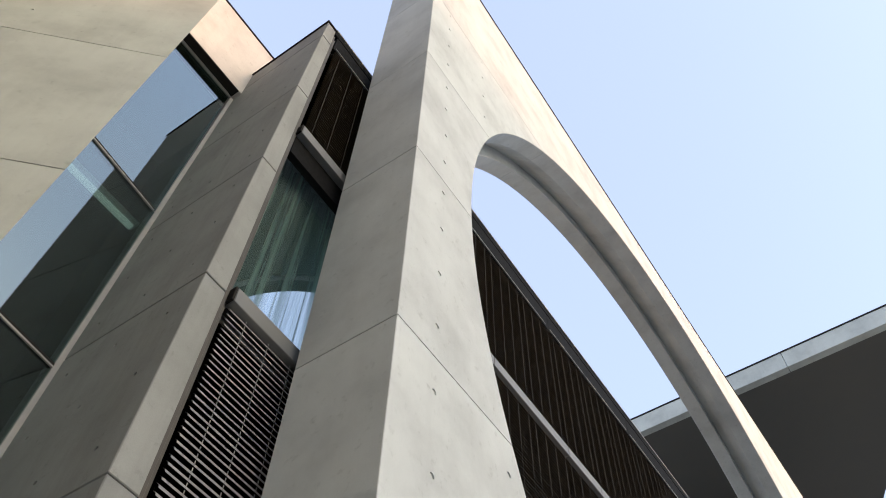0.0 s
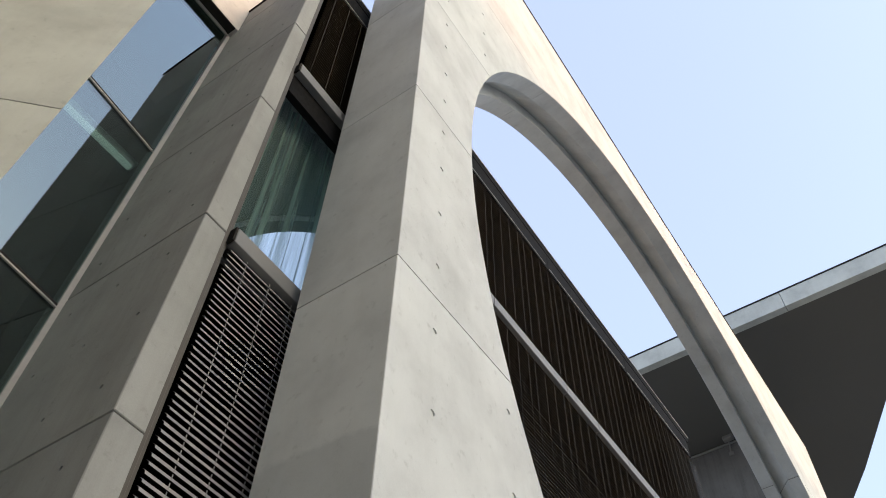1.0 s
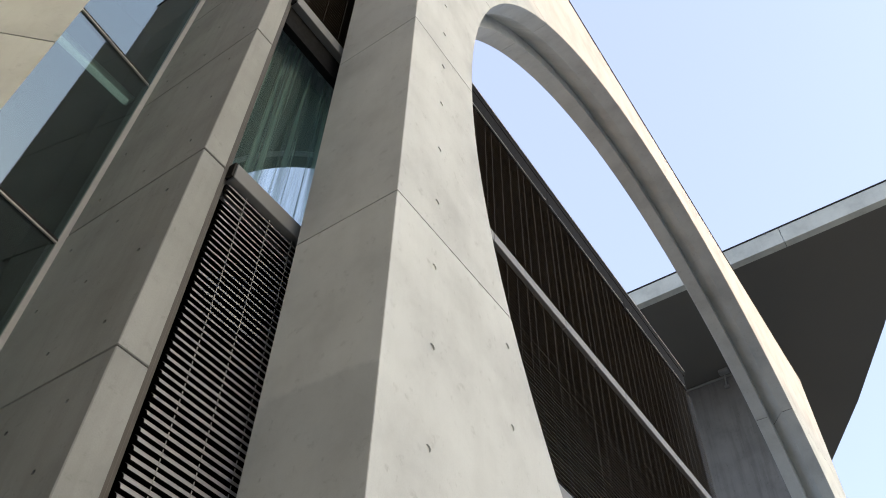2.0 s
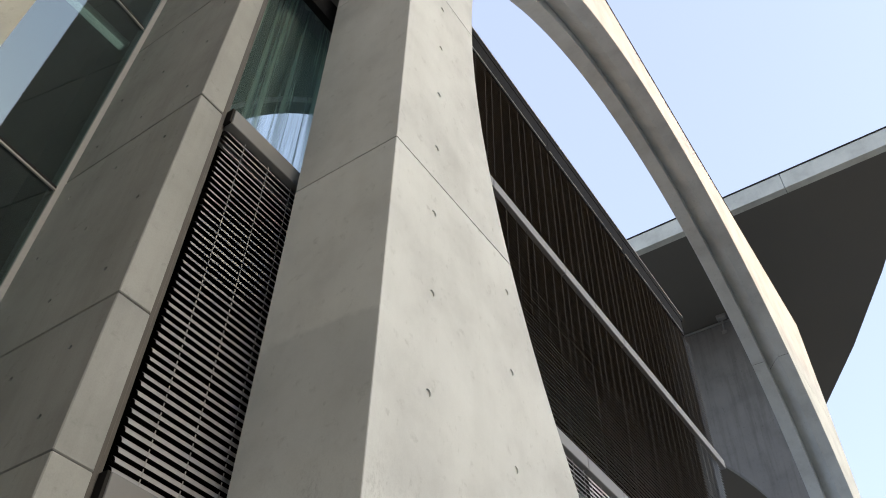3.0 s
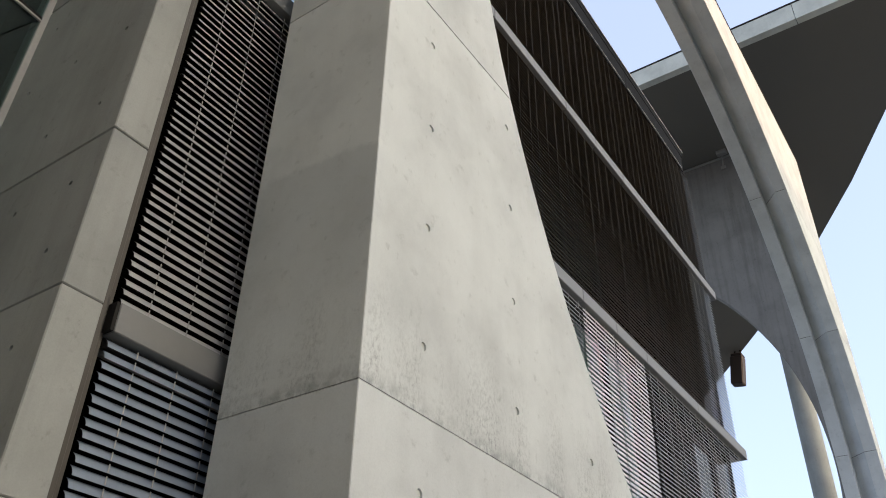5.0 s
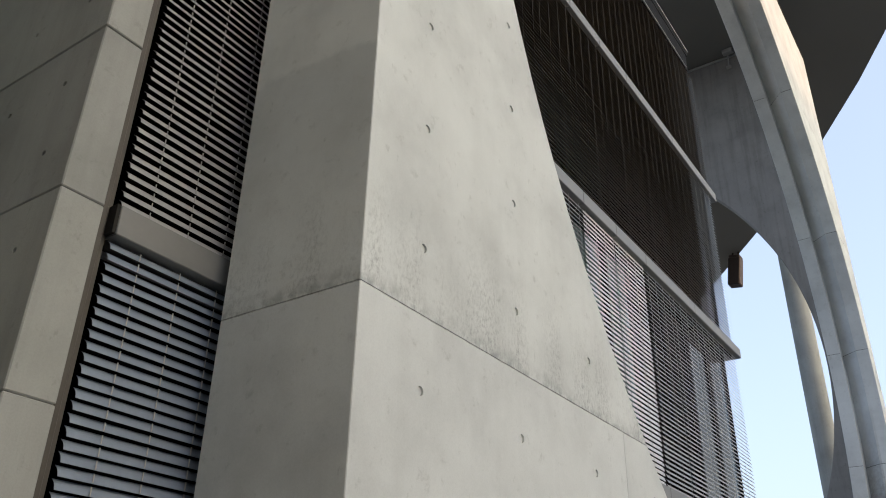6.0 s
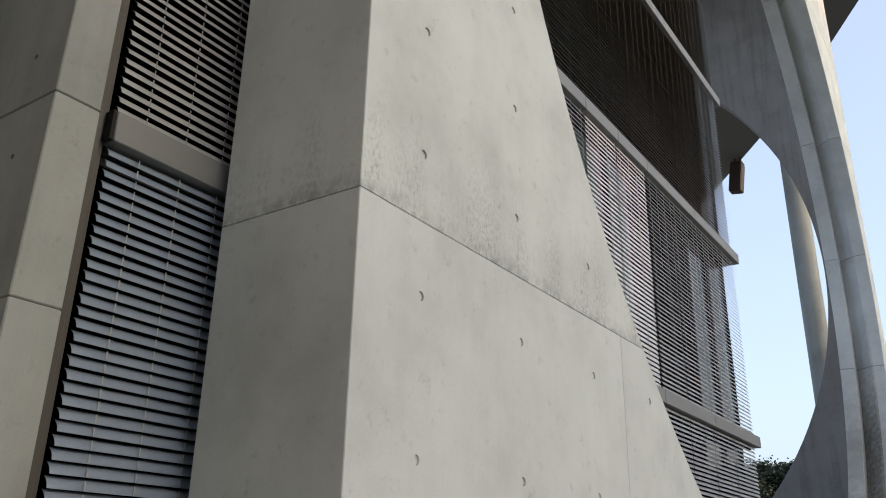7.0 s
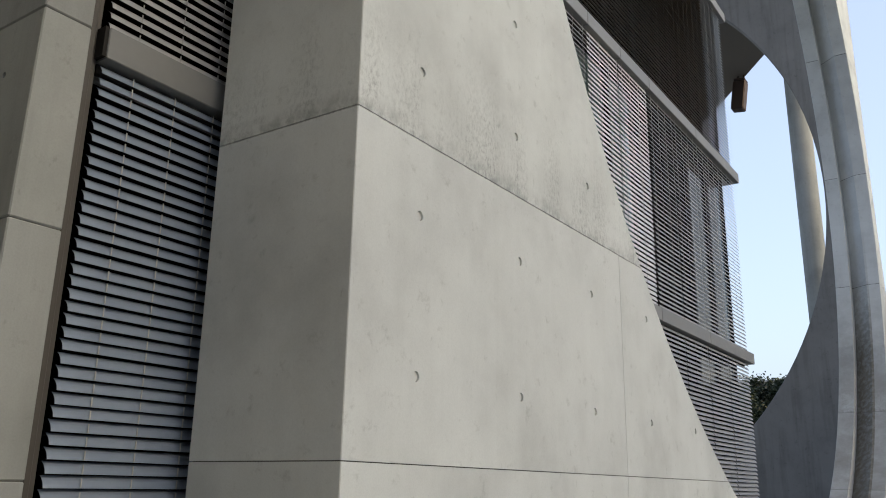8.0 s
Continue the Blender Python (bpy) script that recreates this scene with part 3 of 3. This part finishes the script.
# right bays, seen through the round opening
for k, (z0, z1) in enumerate(zip(LEVELS, LEVELS[1:])):
    for i, (y0, y1) in enumerate(zip(BAYS, BAYS[1:])):
        window_bay("window_%d" % (5 + k * 10 + i), y0, y1, z0 + 0.11, z1 - 0.12, GLASS if k == 1 and 6.3 < y0 < 8.6 else DARK_GLASS, frame_mat=DARK)
        if i < 1:
            continue
        wide = 0.25 if i == len(BAYS) - 2 else -0.02
        if k < 2:
            blind(y0 + (0.06 if i in (4, 6) else 0.015), y1 + (wide if wide > 0 else -0.015), z0 + 0.12, z1 - 0.12, 1.12 if 6.3 < y0 < 8.6 else 0.90, "silver slatted blind with open slats outside a window", "blinds on the facade", SLAT_GREY if k == 0 or not 6.3 < y0 < 8.6 else SLAT)
        else:
            # end bay grey: light passing the slats is put into their colour
            blind(y0 + 0.004, y1 + (wide if wide > 0 else -0.004), z0 + 0.12, z1 - (0.12 if k == 2 else 0.5), 0.75, "dark bronze slatted blind closed over a window", "dark blinds on the facade", SLAT_GREY if k == 2 and wide > 0 else SLAT_DARK)
curtain(6.4, 8.6, LEVELS[1] + 0.103, LEVELS[2] - 0.14, X_FACE - 0.36, WHITE_CLOTH, "white curtain in soft folds behind a slatted blind")
head = thing("trim_head", (0, 0, 0), "black metal head panel under the roof edge with a fine pale line", "trim", kind="structure")
for a, b in ((-0.82, 1.6), (1.6, 6.32), (6.32, 9.85), (9.85, Y_END)):
    part("head_panel", box(X_FACE - 0.16, X_FACE - 0.06, a + 0.004, b - 0.004, 15.30, 15.835, 0.004), ROOF_BLACK, head)
    part("pale_line", box(X_FACE - 0.058, X_FACE - 0.05, a + 0.05, b - 0.12, 15.36, 15.375), LIGHTFRAME, head)
end_wall = new("wall_end", mesh_of("wall_end", box(-14.0, -1.9, 9.5, 12.2, -0.3, 15.6), BLACK))
tagged(end_wall, "dark inner end of the office block", "wall", kind="structure")

# glass beside the fin, under the attic
X_G = -3.25
side = thing("window_60", (0, 0, 0), "tall coated glass wall mirroring the sky, pale slim frames", "window", kind="structure")
SIDE_Z = [0.3, 4.4, 7.785, 10.88, 14.9]
for z0, z1 in zip(SIDE_Z, SIDE_Z[1:]):
    p = part("pane", box(X_G - 0.012, X_G + 0.012, -2.55, -1.235, z0 + 0.035, z1 - 0.012), MIRROR_GLASS, side)
    p.visible_shadow = False
    sash = [p, part("rail", box(X_G - 0.05, X_G + 0.035, -2.55, -1.262, z1 - 0.008, z1 + 0.026, 0.004), BLACK, side),
            part("drip_edge", box(X_G + 0.013, X_G + 0.037, -2.55, -1.262, z1 - 0.030, z1 - 0.0085, 0.002), LIGHTFRAME, side)]
    if z1 < 12:
        # lower sashes stand slightly askew
        hinge = Matrix.Translation((X_G, -1.25, 0))
        for ob in sash:
            ob.matrix_world = hinge @ Matrix.Rotation(radians(5.5), 4, "Z") @ hinge.inverted()
part("post", tapered(X_G - 0.05, X_G + 0.03, -1.13, 0.0, 14.88, -0.058, 0.004), LIGHTFRAME, side)
part("light_strip", box(-3.262, -3.226, -2.6, -1.2, 14.850, 14.917), LIGHTFRAME, side)
part("blind_box", box(-3.224, -3.055, -2.6, -1.2, 14.895, 14.917), BLACK, side)
lamp = thing("ceiling_tube_lamp", (-4.25, -2.4, 11.7), "slim white tube lamp glowing behind coated glass", "lamp")
part("tube", tube((0, -1.6, 0), (0, 1.35, 0), 0.05), GLOW, lamp)
part("housing", box(-0.08, 0.08, -1.65, 1.4, 0.051, 0.12, 0.005), LIGHTFRAME, lamp)
part("rod", box(-0.015, 0.015, -0.3, -0.27, 0.12, 3.3), LIGHTFRAME, lamp)
room = new("wall_room", mesh_of("wall_room", box(-14.0, -5.2, -5.0, -0.95, -0.3, 15.0), BLACK))
tagged(room, "dark room behind the coated glass", "wall", kind="structure")
lid = new("ceiling_room", mesh_of("ceiling_room", box(-5.19, -3.51, -5.0, -0.95, 14.93, 15.2), BLACK))
tagged(lid, "dark ceiling over the room behind the coated glass", "ceiling", kind="structure")

# ---------------------------------------------------------------- far canopy, cross wall, column
SOFFIT_Z, FASCIA_Y, CROSS_Y = 29.8, 24.3, 30.9
plan = [(-34, FASCIA_Y), (7.1, FASCIA_Y), (5.6, 27.7), (3.78, 31.5), (1.1, 36.4), (-1.76, 41.0), (-4.6, 45.4), (-7.73, 49.5), (-12.4, 55.4), (-18, 62), (-34, 74)]
canopy = thing("canopy", (0, 0, 0), "huge flat roof canopy with grey soffit and pale concrete fascia", "roof", kind="structure")
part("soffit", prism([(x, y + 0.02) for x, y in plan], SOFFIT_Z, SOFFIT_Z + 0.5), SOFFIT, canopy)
for a, b in ((-34, -6.0), (-6.0, 1.62), (1.62, 7.1)):
    part("fascia", box(a + 0.01, b - 0.01, FASCIA_Y - 0.35, FASCIA_Y + 0.015, SOFFIT_Z - 0.01, SOFFIT_Z + 0.93, 0.01), CONCRETE, canopy)
part("roof_edge", box(-34, 7.1, FASCIA_Y - 0.38, FASCIA_Y + 0.3, SOFFIT_Z + 0.935, SOFFIT_Z + 1.0), DARK, canopy)

cross = thing("wall_cross", (0, 0, 0), "stained grey concrete cross wall with a round opening", "wall", kind="structure")
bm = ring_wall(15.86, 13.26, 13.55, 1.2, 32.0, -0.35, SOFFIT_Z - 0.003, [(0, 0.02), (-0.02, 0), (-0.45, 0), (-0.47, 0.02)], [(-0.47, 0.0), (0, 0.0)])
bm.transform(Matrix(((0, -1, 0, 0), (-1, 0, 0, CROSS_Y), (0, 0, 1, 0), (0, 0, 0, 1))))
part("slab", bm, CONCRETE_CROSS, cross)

column = new("column", mesh_of("column", tube((-3.82, 36, -0.2), (-3.82, 36, SOFFIT_Z - 0.003), 0.49, 0.49, 40), CONCRETE_FIN, True))
tagged(column, "round grey concrete column under the canopy", "column")


def floodlight(at):
    f = thing("floodlight", at, "small grey floodlight on a bent arm above a stained wall", "lamp")
    part("arm", tube((0, 0, -0.5), (0.12, -0.35, -0.1), 0.04, 0.04, 8, tube((-0.05, 0.02, -0.62), (0, 0, -0.5), 0.05)), FRAME, f)
    part("lamp_head", box(-0.1, 0.4, -0.62, -0.30, -0.16, 0.06, 0.03), FRAME, f)
    part("bracket", box(-0.12, 0.12, -0.06, 0.0, -0.75, -0.55, 0.01), FRAME, f)


floodlight((-3.95, CROSS_Y, 30.0 - 0.25))
rail = new("cable_duct", mesh_of("cable_duct", tube((-12, CROSS_Y - 0.06, SOFFIT_Z - 0.10), (-1.3, CROSS_Y - 0.06, SOFFIT_Z - 0.10), 0.06), FRAME))
tagged(rail, "thin grey cable duct along the top of the cross wall", "pipe")

case = thing("hanging_case", (-9.95, 51.9, SOFFIT_Z + 0.35), "rust-brown box hanging on straps below the canopy edge", "box")
case.rotation_euler = (0, 0.15, 0)
part("case_body", box(-0.45, 0.42, -0.4, 0.4, -2.95, -0.85, 0.07), RUST, case)
part("case_lid", box(-0.40, 0.38, -0.4, 0.4, -0.84, -0.68, 0.04), RUST, case)
for x in (-0.25, 0.22):
    part("strap", tube((x, 0, -0.68), (x * 0.5, 0, 0.02), 0.06), DARK, case)
part("loop", tube((-0.41, -0.1, -1.0), (-0.45, -0.1, -2.1), 0.04), DARK, case)


def tree(name, at, height, spread, seed):
    rnd = random.Random(seed)
    t = thing(name, at, "dark green leafy tree beyond the plaza", "tree", "trees beyond the plaza")
    bm = tube((0, 0, -0.1), (0.1, 0, height * 0.5), 0.28, 0.16, 10)
    for i in range(7):
        a, h = rnd.uniform(0, 6.28), height * rnd.uniform(0.3, 0.5)
        tube((0.05, 0, h), (spread * 0.6 * math.cos(a), spread * 0.6 * math.sin(a), h + height * rnd.uniform(0.15, 0.35)), 0.1, 0.03, 6, bm)
    part("trunk", bm, BARK, t)
    bm = bmesh.new()
    blobs = [(rnd.gauss(0, spread * 0.38), rnd.gauss(0, spread * 0.38), height * rnd.uniform(0.25, 0.95)) for _ in range(80)]
    for _ in range(9000):
        c = Vector(rnd.choice(blobs)) + Vector((rnd.gauss(0, 0.42), rnd.gauss(0, 0.42), rnd.gauss(0, 0.34)))
        u = Vector((rnd.gauss(0, 1), rnd.gauss(0, 1), rnd.gauss(0, 0.6))).normalized() * rnd.uniform(0.10, 0.2)
        v = u.cross(Vector((rnd.gauss(0, 1), rnd.gauss(0, 1), rnd.gauss(0, 1)))).normalized() * rnd.uniform(0.07, 0.13)
        bm.faces.new([bm.verts.new(c + p) for p in (u, v, -u, -v)])
    me = bpy.data.meshes.new("crown")
    bm.to_mesh(me)
    bm.free()
    me.materials.append(LEAF)
    o = new("crown", me)
    o.parent = t


for n, (x, y, h) in enumerate(((-20.5, 78, 12.1), (-18.0, 76, 12.3), (-15.6, 78, 12.0), (-13.2, 77, 12.4), (-10.6, 78, 12.2), (-16.6, 82, 12.7))):
    tree("tree", (x, y, 0), h, 2.6, n)
far_block = thing("far_building", (0, 0, 0), "long low pale building with a flat roof behind the trees", "building")
part("wall", box(-60, 10, 100, 118, -0.2, 14.3), JAMB, far_block)
part("roof_edge", box(-60.3, 10.3, 99.7, 118.3, 14.302, 14.55, 0.05), LIGHTFRAME, far_block)
# out of view, added to keep skylight off the far pier
low_block = new("wall_pier_shade", mesh_of("wall_pier_shade", box(6.5, 30, 24, 70, -0.3, 9.0, 0.02), FRAME))
tagged(low_block, "unseen low grey block added to shade the far pier", "wall", kind="structure")

# ---------------------------------------------------------------- unseen tower across the plaza and wing behind, closing the place, shaping light
# added to cut the sun below the top strip of the blade
tower = thing("shadow_tower", (0, 0, 0), "unseen grey tower far across the plaza, added to cast the blade's shadow edge", "building")
part("tower_wall", prism([(150, 11.4), (164, 11.4), (156, 60), (135.6, 60)], -0.3, 58.7), CONCRETE_OLD, tower)
# stepped lower so that sun still reaches the attic
part("lower_wing", prism([(150.5, -60), (164, -60), (164, 11.39), (150.5, 11.39)], -0.3, 55.9), CONCRETE_OLD, tower)
# unseen block added to hold back the low sky from lower walls
row = thing("low_sky_block", (0, 0, 0), "unseen grey block across the plaza, added to dim low skylight", "building")
part("terrace_wall", box(62, 76, -70, 75, -0.3, 21.0, 0.05), CONCRETE_OLD, row)
# wing behind the eye, added to block sky and bounce warm light
wing = new("wall_unseen_wing", mesh_of("wall_unseen_wing", box(-14, 16, -26, -9.0, -0.3, SOFFIT_Z - 0.003, 0.02), BOUNCE_STONE))
tagged(wing, "unseen sandstone wing added to block sky and bounce warm light", "wall", kind="structure")
